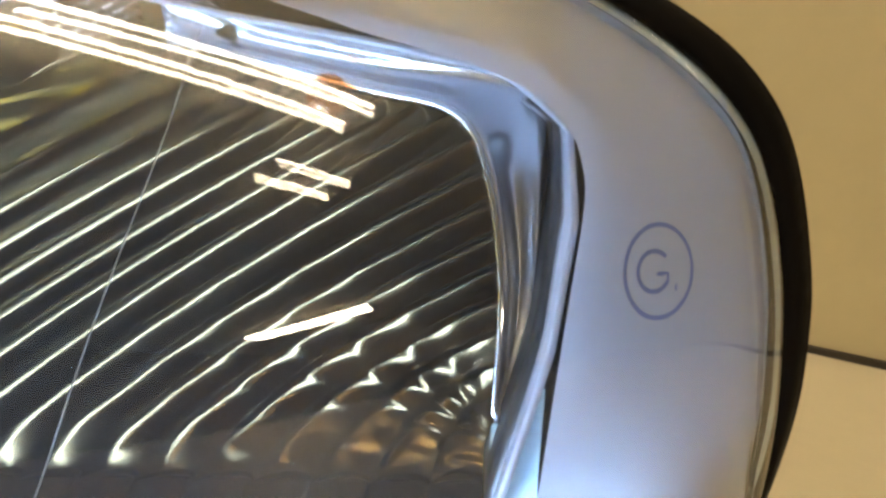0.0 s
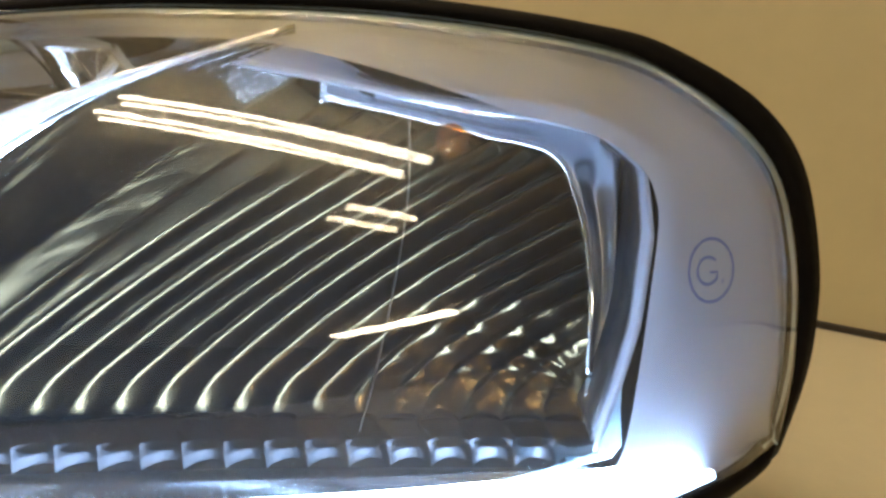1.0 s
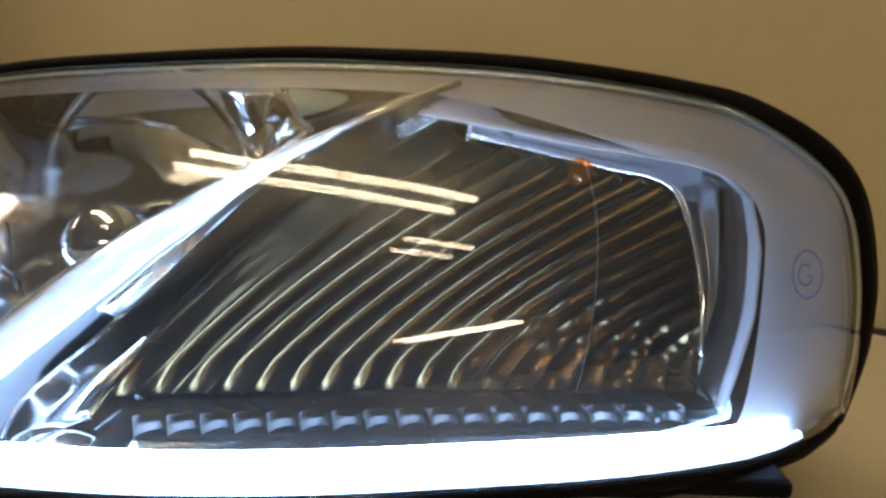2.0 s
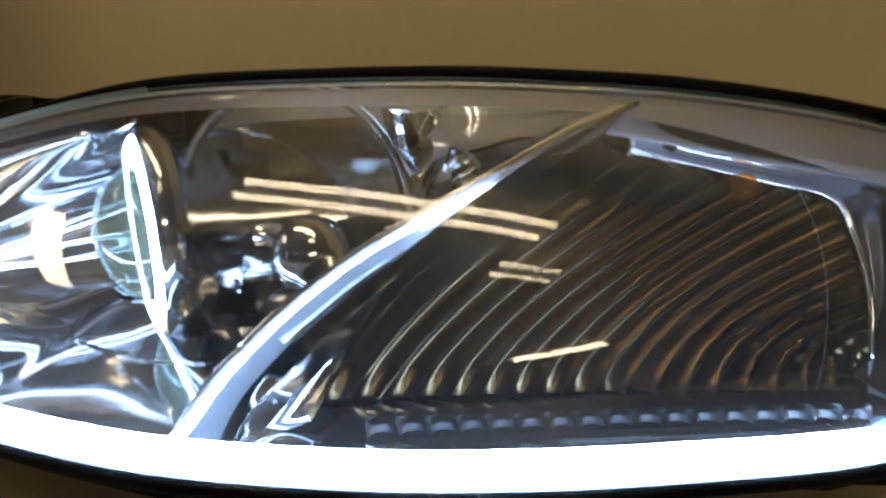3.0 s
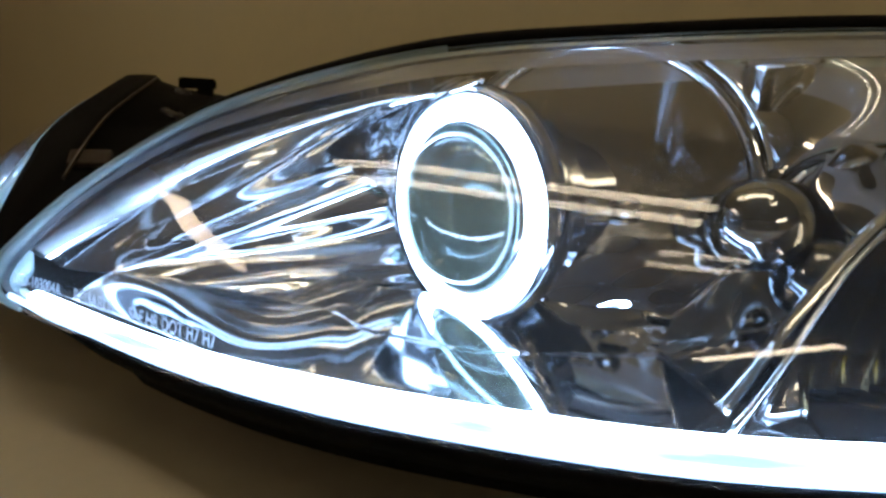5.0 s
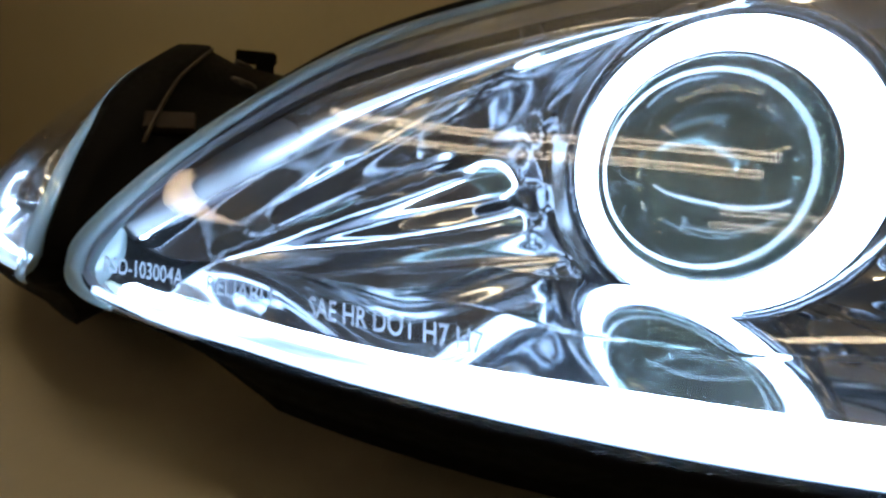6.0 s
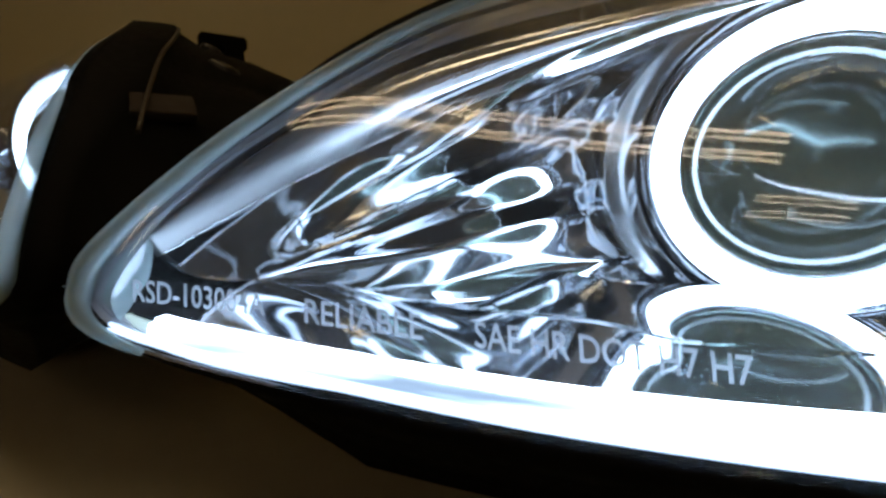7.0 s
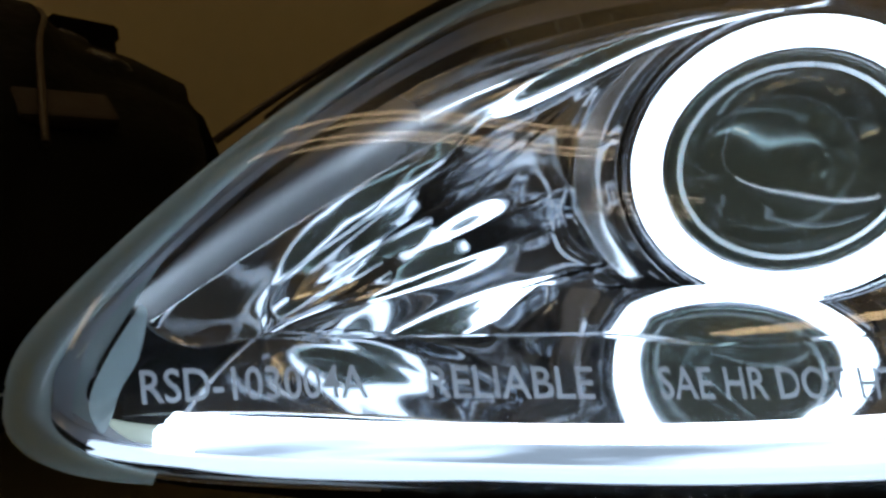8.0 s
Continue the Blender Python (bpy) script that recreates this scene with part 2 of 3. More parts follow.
def room_slab(name, a0, a1, b0, b1, z0, z1, mat, label):
    me = box_mesh(name, (a1 - a0, b1 - b0, z1 - z0), ((a0 + a1) / 2, (b0 + b1) / 2, (z0 + z1) / 2))
    me.materials.append(mat)
    ob = new(name, me)
    ob.matrix_world = Matrix(((E1.x, E2.x, 0, W0.x), (E1.y, E2.y, 0, W0.y), (0, 0, 1, 0), (0, 0, 0, 1)))
    return tagged(ob, label, name.split("_")[0], kind="structure")


room_slab("wall_back", -3.0, 4.0, 0.0, 0.12, -0.75, ROOM_H, WALL_PAINT, "plain tan painted wall behind the worktop")
# unseen walls and floor added; dark colour stands for dim surroundings mirrored in chrome
room_slab("wall_left", -3.12, -3.0, -5.0, 0.12, -0.75, ROOM_H, ROOM_DARK, "unseen brown side wall of the workroom")
room_slab("wall_right", 4.0, 4.12, -5.0, 0.12, -0.75, ROOM_H, ROOM_DARK, "unseen brown side wall of the workroom")
room_slab("wall_front", -3.12, 4.12, -5.12, -5.0, -0.75, ROOM_H, ROOM_DARK, "unseen brown wall facing the worktop")
room_slab("floor", -3.0, 4.0, -5.0, 0.0, -0.85, -0.75, ROOM_DARK, "unseen dark brown workroom floor")
room_slab("ceiling", -3.0, 4.0, -5.0, 0.0, ROOM_H, ROOM_H + 0.1, CEILING, "dull painted ceiling carrying tube lights")
room_slab("worktop", -2.6, 2.0, -1.6, -0.005, -0.04, 0.0, TABLE_TOP, "tan laminate worktop against the wall")
joint = room_slab("trim_joint", -2.6, 2.0, -0.005, -0.0005, -0.04, 0.0045, CAULK, "dark open joint between worktop and wall")


def tube_light(a, b, gap, radius=0.0135, glow=TUBE_GLOW):
    """A twin tube light under the ceiling, from a to b."""
    a, b = Vector(a), Vector(b)
    d = (b - a).normalized()
    side = d.cross(Vector((0, 0, 1)))
    thing = new("tube_light")
    thing.location = (a + b) / 2
    tagged(thing, "twin fluorescent tube light under the ceiling", "ceiling light", "tube lights")
    turn = Matrix((( d.x, side.x, 0), (d.y, side.y, 0), (0, 0, 1)))
    me = box_mesh("tray", ((b - a).length + 0.06, gap + 0.05, 0.03), (0, 0, 0.045), 0.006)
    me.transform(turn.to_4x4())
    me.transform(Matrix.Translation((a + b) / 2))
    part("tray", me, LAMP_WHITE, thing)
    for s in (-0.5, 0.5):
        line = [np.array(a + s * gap * side + (b - a) * k) for k in np.linspace(0, 1, 4)]
        part("tube", tube_mesh("tube", line, radius, 12), glow, thing, "glowing warm white tube")
    return thing


tube_light((-0.95, 0.335, 1.47), (0.365, -0.455, 1.47), 0.14)
tube_light((0.12, -0.855, 1.47), (0.49, -1.045, 1.47), 0.14, 0.008)
tube_light((-2.05, 0.30, 1.47), (-2.75, -0.50, 1.47), 0.08, 0.030, AMBER_GLOW)
tube_light((0.55, -4.40, 1.47), (1.75, -3.35, 1.47), 0.22, 0.030)


# ---- the shape of the headlight ----
RIM_TOP = [(-.2056, -.0072, .0679), (-.1995, -.0052, .0795), (-.1703, .0002, .1055), (-.1300, .0090, .1325), (-.0955, .0178, .1490), (-.045, .0232, .1640),
           (.005, .020, .172), (.070, .012, .1755), (.140, -.005, .176), (.190, -.016, .174), (.233, -.026, .171), (.273, -.035, .1655),
           (.305, -.041, .159), (.323, -.044, .151), (.340, -.047, .139), (.351, -.049, .125), (.358, -.051, .102), (.361, -.0525, .080),
           (.3612, -.0530, .064), (.3580, -.0550, .051)]
RIM_LOW = [(-.2056, -.0072, .0679), (-.2010, -.0125, .0610), (-.1860, -.0170, .0545), (-.1550, -.0310, .0505), (-.110, -.054, .048), (-.065, -.075, .048),
           (-.015, -.090, .047), (.050, -.106, .048), (.115, -.113, .050), (.170, -.1145, .053), (.220, -.109, .0535), (.265, -.100, .052),
           (.300, -.088, .049), (.318, -.080, .0475), (.331, -.073, .047), (.342, -.0665, .047), (.350, -.061, .0475), (.3550, -.0575, .049),
           (.3580, -.0550, .051)]
N_S = 140
# pair the two rims by their knots, so that the same share lies at the same place along the lamp


def by_knots(points, t):
    p = np.array(points, float)
    k = np.clip(np.asarray(t, float), 0, 1) * (len(p) - 1)
    i = np.clip(k.astype(int), 0, len(p) - 2)
    f = (k - i)[..., None]
    before = RIM_LOW[1] if points is RIM_TOP else RIM_TOP[1] if points is RIM_LOW else 2 * p[0] - p[1]  # rounded tip
    q = np.vstack([before, p, 2 * p[-1] - p[-2]])
    a, b, c, d = q[i], q[i + 1], q[i + 2], q[i + 3]
    return 0.5 * (2 * b + (c - a) * f + (2 * a - 5 * b + 4 * c - d) * f**2 + (3 * b - a - 3 * c + d) * f**3)


S_TOP = by_knots(RIM_TOP, np.linspace(0, 1, N_S))
S_LOW = by_knots(RIM_LOW, np.linspace(0, 1, N_S))


def lens_place(s, v, inset=0.0):
    """A place on the cover: s from the tip (0) to the broad end (1), v from the lower rim (0) to the upper (1)."""
    s, v = np.broadcast_arrays(np.asarray(s, float), np.asarray(v, float))
    top, low = by_knots(RIM_TOP, s), by_knots(RIM_LOW, s)
    mid = low + 0.0
    mid[..., 1] -= 0.004 * np.sin(np.pi * np.clip(s, 0, 1)) + 0.004 * np.clip(s / 0.08, 0, 1)
    mid[..., 2] = low[..., 2] + (0.56 - 0.14 * (1 - np.clip((s - 0.25) / 0.224, 0, 1))) * (top[..., 2] - low[..., 2])
    w = v[..., None]
    out = low * (1 - w) ** 2 + mid * 2 * w * (1 - w) + top * w**2
    if np.any(inset):
        ds = (lens_place(np.clip(s + 1e-3, 0, 1), v) - lens_place(np.clip(s - 1e-3, 0, 1), v))
        dv = (lens_place(s, np.clip(v + 1e-3, 0, 1)) - lens_place(s, np.clip(v - 1e-3, 0, 1)))
        n = np.cross(ds, dv)
        n /= np.linalg.norm(n, axis=-1, keepdims=True) + 1e-9
        out = out - np.asarray(inset, float)[..., None] * n * np.where(n[..., 1:2] > 0, -1, 1)
    return out


RIM = np.vstack([S_TOP, S_LOW[::-1][1:-1]])  # the closed rim
HALO = np.array((-.0017, -.001, .100))
HALO_AXIS = np.array((-.777, -.629, -.017))


L1_EDGE = [(.0607, -.1000, .0565), (.0834, -.0938, .0875), (.1113, -.0815, .1108), (.149, -.0720, .1333), (.190, -.0485, .1532), (.2157, -.0330, .1640)]


def build_headlight():
    lamp = new("headlight")
    lamp.location = (0.07, 0.03, 0.0)
    tagged(lamp, "lit car headlight with clear cover, chrome inside and white halo ring", "headlight", "pair of headlights")

    # black housing behind the cover: a lip round the rim, and a body that stands on the worktop
    centre = np.array((0.07, 0.0, 0.11))
    d = np.roll(RIM, -1, 0) - np.roll(RIM, 1, 0)
    nrm = np.stack([-d[:, 2], 0 * d[:, 0], d[:, 0]], 1)
    nrm /= np.linalg.norm(nrm, axis=1, keepdims=True)
    back = np.array((0.0, 1.0, 0.0))
    lip = (0.0008 + 0.0030 * np.clip((RIM[:, 0] + 0.17) / 0.15, 0, 1) * np.clip((RIM[:, 2] - 0.045) / 0.05, 0, 1) + 0.0036 * np.clip((RIM[:, 0] - 0.30) / 0.04, 0, 1))[:, None]
    slim = 0.50 + 0.50 * np.clip((RIM[:, 0] + 0.15) / 0.26, 0, 1)  # shallower towards the tip
    rows = [RIM - 0.0006 * nrm + 0.003 * back, RIM + 0.0004 * nrm + 0.0006 * back, RIM + 0.8 * lip * nrm + 0.004 * back, RIM + lip * nrm + 0.014 * back, RIM + 1.05 * lip * nrm + 0.021 * back, RIM + 0.0002 * nrm + 0.0225 * back]
    leftward = np.clip((-0.125 - RIM[:, 0]) / 0.045, 0, 1)
    under = np.clip((0.062 - RIM[:, 2]) / 0.012, 0, 1) * np.clip((RIM[:, 0] + 0.19) / 0.05, 0, 1)
    near_tip = np.clip((-0.145 - RIM[:, 0]) / 0.04, 0, 1)[:, None]
    upper = np.clip((RIM[:, 2:3] - 0.058) / 0.008, 0, 1)
    rows = [row - 0.0034 * near_tip * upper * nrm + 0.0050 * near_tip * back for row in rows]
    for row in rows:
        row[:, 1] = RIM[:, 1] + (row[:, 1] - RIM[:, 1]) * (1 - 0.65 * near_tip[:, 0])
    # underside dropped forward: its black also stands for shade beneath the lamp
    for row, fall in zip(rows, (0, 0.001, 0.005, 0.014, 0.021, 0.026)):
        row[:, 2] -= fall * under
    for share, y, drop in ((0.91, 0.05, 0.45), (0.84, 0.10, 0.85), (0.72, 0.15, 1.0), (0.5, 0.17, 1.0), (0.02, 0.172, 1.0)):
        ring = centre + (RIM - centre) * (share + (1 - share) * (0.75 if share > 0.8 else 0.3) * leftward[:, None])  # roomier behind the halo
        ring[:, 1] = (RIM[:, 1] * (1 - y / 0.18)) + 0.0225 * (1 - 0.65 * near_tip[:, 0]) + (y - 0.0225) * slim
        low = np.clip((0.11 - ring[:, 2]) / 0.06, 0, 1)
        ring[:, 2] -= drop * low * 0.052 * np.clip((RIM[:, 0] + 0.21) / 0.08, 0, 1)
        ring[:, 2] = np.maximum(ring[:, 2], 0.0)
        rows.append(ring)
    housing = part("housing", sheet("housing", rows, False, True), BLACK, lamp, "matt black plastic housing", 0.0015)

    # clear cover
    s, v = np.meshgrid(np.linspace(0, 1, 130), np.linspace(0, 1, 26), indexing="ij")
    outer = lens_place(s, v)
    thick = 0.0026 * np.clip(np.minimum(v, 1 - v) / 0.04, 0.1, 1) * np.clip(np.minimum(s, 1 - s) / 0.03, 0.1, 1)
    deep = outer + thick[..., None] * (lens_place(s, v, 1.0) - outer)
    rows = np.concatenate([outer, deep[:, ::-1]], 1)
    lens = part("lens_cover", sheet("lens_cover", rows, False, True), LENS, lamp, "clear polycarbonate lens cover")

    # cloudy border of the cover, broad at the outer end
    th = np.linspace(0, 2 * np.pi, 320, endpoint=False)

    def squarish(cx, cy, rx, ry, e):
        c, t = np.cos(th), np.sin(th)
        r = (np.abs(c) ** (2 / e) + np.abs(t) ** (2 / e)) ** (-e / 2)
        return cx + rx * r * c, cy + ry * r * t

    so, vo = squarish(0.5, 0.5, 0.4995, 0.4995, 0.12)
    si, vi = squarish((0.058 + 0.684) / 2, (0.0 + 0.915) / 2, (0.684 - 0.058) / 2, 0.4575, 0.26)
    vi = np.where(vi > 0.5, vi - 0.10 * np.clip((si - 0.50) / 0.10, 0, 1) * np.clip((vi - 0.5) / 0.3, 0, 1), vi)
    split = np.interp(si, [0.2, 0.6], [0.42, 0.10])
    rows = [lens_place(so + (si - so) * k, vo + (vi - vo) * k, 0.0008 + 0.0010 * q) for q in np.linspace(0, 1, 7) for k in [split * q]]
    part("lens_flange", sheet("lens_flange", rows, False, True), FLANGE, lamp, "pale translucent flange of the lens cover")
    rows = [lens_place(so + (si - so) * k, vo + (vi - vo) * k, 0.0034 + 0.0012 * min(1, 3 * q)) for q in np.linspace(0, 1, 15) for k in [split + (1 - split) * q]]
    part("lens_border", sheet("lens_border", rows, False, True), BORDER, lamp, "milky grey border of the lens cover")
    st, vt = np.meshgrid(np.linspace(0, 1, 14), np.linspace(0.03, 0.96, 40), indexing="ij")
    st = 0.004 + st * (0.060 + 0.050 * np.abs(vt - 0.45) ** 1.5)
    part("lens_tip", sheet("lens_tip", lens_place(st, vt, 0.0055)), TIP_MILK, lamp, "faintly cloudy tip of the lens cover")

    turn_in = np.vstack([by_knots(RIM_TOP, np.linspace(.30, .004, 50)), by_knots(RIM_LOW, np.linspace(0, .10, 24))])
    turn_in = turn_in + np.array((.0022, -.0012, -.0006)) * np.interp(np.arange(74), [0, 48, 73], [.5, 1, .6])[:, None]
    part("lens_tip_bead", tube_mesh("lens_tip_bead", turn_in, list(np.interp(np.arange(74), [0, 44, 52, 73], [.0005, .0027, .0027, .0008])), 14), TIP_MILK, lamp, "thick cloudy rounded edge of the lens tip")

    # light guide along the lower edge: bright upper bar, uneven channel, glowing lower lip of the cover
    def guide(profile, s0, s1, deep=1.0):
        s = np.linspace(s0, s1, 130)
        base = by_knots(RIM_LOW, s)
        t = np.gradient(base, axis=0)
        n = np.stack([-t[:, 1], t[:, 0], 0 * t[:, 0]], 1)
        n /= np.linalg.norm(n, axis=1, keepdims=True)
        top = np.interp(s, [.05, .13, .20, .30, .62, .74, .86], [.0050, .0068, .0086, .0108, .0108, .0090, .0075])
        rows = []
        for out, up in profile:
            p = base + n * out
            p[:, 2] += (1 - (1 - up) * deep) * top
            rows.append(p)
        return sheet("guide", np.array(rows).transpose(1, 0, 2), False, True)

    part("light_strip", guide(((.0046, .80), (.0044, .92), (.0050, 1.0), (.0070, .97), (.0084, .86), (.0080, .72), (.0060, .72)), .104, .765, np.interp(np.linspace(.104, .765, 130), [.104, .14, .18], [.45, .55, 1.35])), STRIP_GLOW, lamp, "glowing white light guide along the lower edge")
    part("light_channel", guide(((.0047, .26), (.0050, .50), (.0054, .80), (.0066, .74), (.0066, .26)), .1125, .765), CHANNEL_GLOW, lamp, "unevenly lit channel under the light guide")
    part("light_bead", guide(((.0016, .02), (.0014, .22), (.0022, .40), (.0036, .36), (.0040, .08)), .074, .80), BEAD_GLOW, lamp, "thin glowing lower bead of the light guide")
    part("light_source", guide(((.0042, .30), (.0040, .55), (.0046, .74), (.0068, .70), (.0068, .28)), .100, .112), STRIP_GLOW, lamp, "bright light source at the end of the guide")
    part("guide_end", guide(((.0055, .22), (.0052, .42), (.0058, .58), (.0080, .55), (.0080, .22)), .078, .0995), END_GLOW, lamp, "dim clear end of the light guide")
    wall_s = .070 + .016 * (np.linspace(0, 1, 40) - .45) ** 2 * 2.2
    taper = np.sin(np.linspace(0, np.pi, 40)) ** .6
    rows = [lens_place(wall_s + .008 * k * taper, np.linspace(.06, .72, 40), .0045 + .007 * k * taper) for k in np.linspace(0, 1, 6)]
    part("tip_wall", sheet("tip_wall", rows), TIP_MILK, lamp, "pale milky wall inside the tip")

    # projector
    c, a = HALO, HALO_AXIS
    proj = part("projector", turned("projector", [(.0480, .003), (.0502, .0035), (.0515, .001), (.0520, -.004), (.0500, -.010), (.0440, -.014), (.0420, -.030), (.0330, -.034), (.0320, -.070), (.0100, -.075)], c, a), CHROME_DARK, lamp, "dark chrome projector barrel")
    part("halo_ring", turned("halo_ring", [(.0384, .0), (.0388, .0035), (.0426, .0055), (.0465, .0035), (.0474, .0), (.0465, -.003), (.0388, -.003), (.0384, .0)], c, a, 96), HALO_GLOW, proj, "glowing white halo ring")
    part("inner_bezel", turned("inner_bezel", [(.0384, -.001), (.0372, .004), (.0352, .004), (.0345, .0), (.0340, -.006)], c, a, 96), CHROME, proj, "thin chrome ring round the projector glass")
    dome = [(.0345 * math.sin(k), -.002 + .026 * math.cos(k)) for k in np.linspace(0.02, math.pi / 2, 14)]
    part("projector_glass", turned("projector_glass", dome, c, a, 64), PROJ, proj, "greenish domed projector glass")
    part("cutoff_shield", turned("cutoff_shield", [(.0345, -.006), (.0300, -.020), (.0180, -.028), (.001, -.030)], c, a, 48), CHROME_DARK, proj, "dark shield behind the glass")

    # trumpet-shaped collar round the halo, and the chrome bezel that fans from it to the inner tip
    side = np.cross(a, (0, 0, 1.0))
    side /= np.linalg.norm(side)
    up = np.cross(side, a)
    across = np.linspace(0, 1, 320)
    ang = eased(across, [0, .5, 1], [104, -8, -58], .12)
    flare = eased(across, [0, .20, .33, .46, .70, 1], [.0010, .0040, .0140, .0200, .0185, .0140], .09)
    turn = np.radians(ang)[:, None]
    round_it = np.cos(turn) * side + np.sin(turn) * up
    mouth = c + .002 * a + .0525 * round_it
    inner = c + (.002 - .75 * flare)[:, None] * a + (.0525 + flare)[:, None] * round_it
    rows = []
    for k in np.linspace(0, 1, 14):
        sunk = flare[:, None] * (.95 * (1 - (1 - k) ** 3) - .20 * k)
        rows.append(mouth - sunk * a + flare[:, None] * k ** 1.8 * round_it)
    part("halo_collar", sheet("halo_collar", rows), CHROME_HAZE, lamp, "flared mirror chrome collar round the halo", 0.0008, 1.0)
    meet = np.array((-.1700, .0174, .0627))  # where the folds of the fan run together
    brow = lens_place(np.linspace(0.335, 0.066, 9), 0.89, 0.0065)  # under the upper edge of the cover
    tip_edge = [tuple(brow[-1]), (-.1850, .0060, .0660), tuple(meet)]
    crease = [tuple(meet), (-.1440, .0195, .0570), (-.1220, .0260, .0510), (-.0960, .0300, .0455), (-.0600, .0105, .0450)]
    reach = np.clip(eased(across, [.5, .6, .7, .8, .9, 1], [0, .10, .20, .32, .52, 1], .09), 0, 1)
    outer = np.where((across < .5)[:, None], along(tip_edge, across * 2), along(crease, reach))
    outer = np.stack([eased(across, across, outer[:, n], .06) for n in range(3)], 1)
    phase = eased(across, [0, .24, .5, .77, .87, .94, 1], range(7), .02)
    scallop = (np.sqrt(np.sin(np.pi * phase) ** 2 + .03) - .17) * eased(across, [0, .12, .37, .63, .82, .90, 1], [.0040, .0060, .0085, .0044, .0014, .0007, .0004])
    hug = (np.clip(1 - across / .46, 0, 1) ** 3)[:, None]
    bend = eased(across, [0, .48, .58, 1], [.005, .005, .0105, .0105], .05)
    rows = []
    for k in np.r_[0, .0008, np.linspace(.004, 1, 90)]:
        straight = inner * (1 - k) + outer * k
        near = min(1, k / .25)
        share = hug * near * near * (3 - 2 * near)
        p = straight * (1 - share) + along(brow, [k])[0] * share
        sag = bend * math.sin(math.pi * k) * (1 - hug[:, 0]) + (1 - k) * (scallop if k else 0 * scallop)
        rows.append(p - sag[:, None] * np.array((-.35, -.93, 0.12)))
    part("chrome_bezel", sheet("chrome_bezel", [row[40:] for row in rows]), CHROME_FAN, lamp, "mirror chrome bezel with folds fanning from the tip", 0.0012)
    part("bezel_brow", sheet("bezel_brow", [row[:41] for row in rows]), CHROME_BRUSHED, lamp, "chrome brow, polished beside the halo, brushed and darkened towards the tip", 0.0012)

    # sloping chrome floor in front of the halo: two facets that meet in a crease
    low = by_knots(RIM_LOW, np.linspace(0.086, 0.43, 182))
    line = glide(crease + [(-.0457, -.0060, .0444), (-.0204, -.0201, .0459), (.0027, -.0322, .0472), (.0400, -.0400, .0500), (.0950, -.0430, .0520)], 300)
    wide = low[:, 0]
    even = np.linspace(0, 1, len(low))
    fold_y, fold_z = (eased(even, even, np.interp(wide, line[:, 0], line[:, n]), .03) for n in (1, 2))
    front_z = eased(even, even, np.interp(wide, [-.19, -.15, -.12, -.09, -.06, 0, .03, .09], [.0560, .0505, .0455, .0365, .0275, .0331, .0380, .0430]), .05)
    right, left = (k * k * (3 - 2 * k) for k in (np.clip((wide - .010) / .040, 0, 1), np.clip((-.060 - wide) / .05, 0, 1)))
    rows = []
    for k in np.linspace(.22, 1, 40):  # front facet
        rows.append(np.stack([wide + .012 * k * right, (low[:, 1] + .0110) * (1 - k) + fold_y * k, front_z * (1 - k) + fold_z * k - .0003], 1))
    ripple = np.clip((low[:, 0] - .03) / .03, 0, 1) * .0003
    for k in np.linspace(0, 1, 50)[1:]:  # rear facet
        y = fold_y + (.010 * left + .036 * (1 - left) + .012 * right) * k
        x = low[:, 0] + .012 * right
        z = (fold_z + .262 * (y - fold_y)) * (1 - right) + (fold_z + (.0525 - fold_z) * np.clip(k * 2, 0, 1)) * right
        rows.append(np.stack([x, y, z + ripple * (np.sin(x * 260 + y * 90) + np.sin(y * 310 - x * 70))], 1))
    part("chrome_floor", sheet("chrome_floor", rows), CHROME_SOFT, lamp, "mirror chrome floor with a crease", 0.001)

    # main beam bowl, its bright edge, and the chrome panel beyond it
    bc, ba = np.array((.058, .016, .105)), np.array((-.26, -.95, .15))
    bowl = turned("main_reflector", [(.066 * k, -.005 * (1 - k * k)) for k in np.linspace(0.01, 1, 40)], bc, ba, 120)
    for vert in bowl.vertices:  # wavy lower half
        fall = min(1, max(0, (.098 - vert.co.z) / .02))
        vert.co.y += fall * (.0004 * math.sin(vert.co.x * 150 + vert.co.z * 90) + .0003 * math.sin(vert.co.z * 330 - vert.co.x * 120))
    main = part("main_reflector", bowl, CHROME, lamp, "smooth main beam reflector bowl")
    part("reflector_edge", turned("reflector_edge", [(.0655, -.002), (.0660, .0010), (.0700, .0018), (.0740, .0010), (.0765, -.003)], bc, ba, 72), CHROME, main, "polished edge of the bowl")
    bside = np.cross(ba, (0, 0, 1.0))
    bside /= np.linalg.norm(bside)
    if bside[0] < 0:
        bside = -bside
    rows = []
    for t in np.linspace(math.radians(84), math.radians(-70), 40):
        p0 = bc + 0.0715 * (math.cos(t) * bside + math.sin(t) * np.array((0, 0, 1.0)))
        share = (math.sin(t) + 1) / 2
        p1 = along(L1_EDGE, [share])[0] + np.array((-.0012, .0030, .0))
        row = []
        for k in np.linspace(0, 1, 24):
            p = p0 * (1 - k) + p1 * k
            p = p + math.sin(math.pi * k) * np.array((0, .012 + .003 * math.sin(6 * share) + .0015 * math.sin(8 * k), 0))
            row.append(p)
        rows.append(row)
    part("side_panel", sheet("side_panel", rows), CHROME, lamp, "rippled chrome panel beside the bowl", 0.001)
    # cup that hangs from the upper edge between the bowl and the fin
    rows = []
    for k in np.linspace(0, 1, 12):
        r = .0100 * (1 - k) ** 0.7 + .0030
        base = np.array((.1265, .000, .163)) * (1 - k) + np.array((.1275, .012, .124)) * k
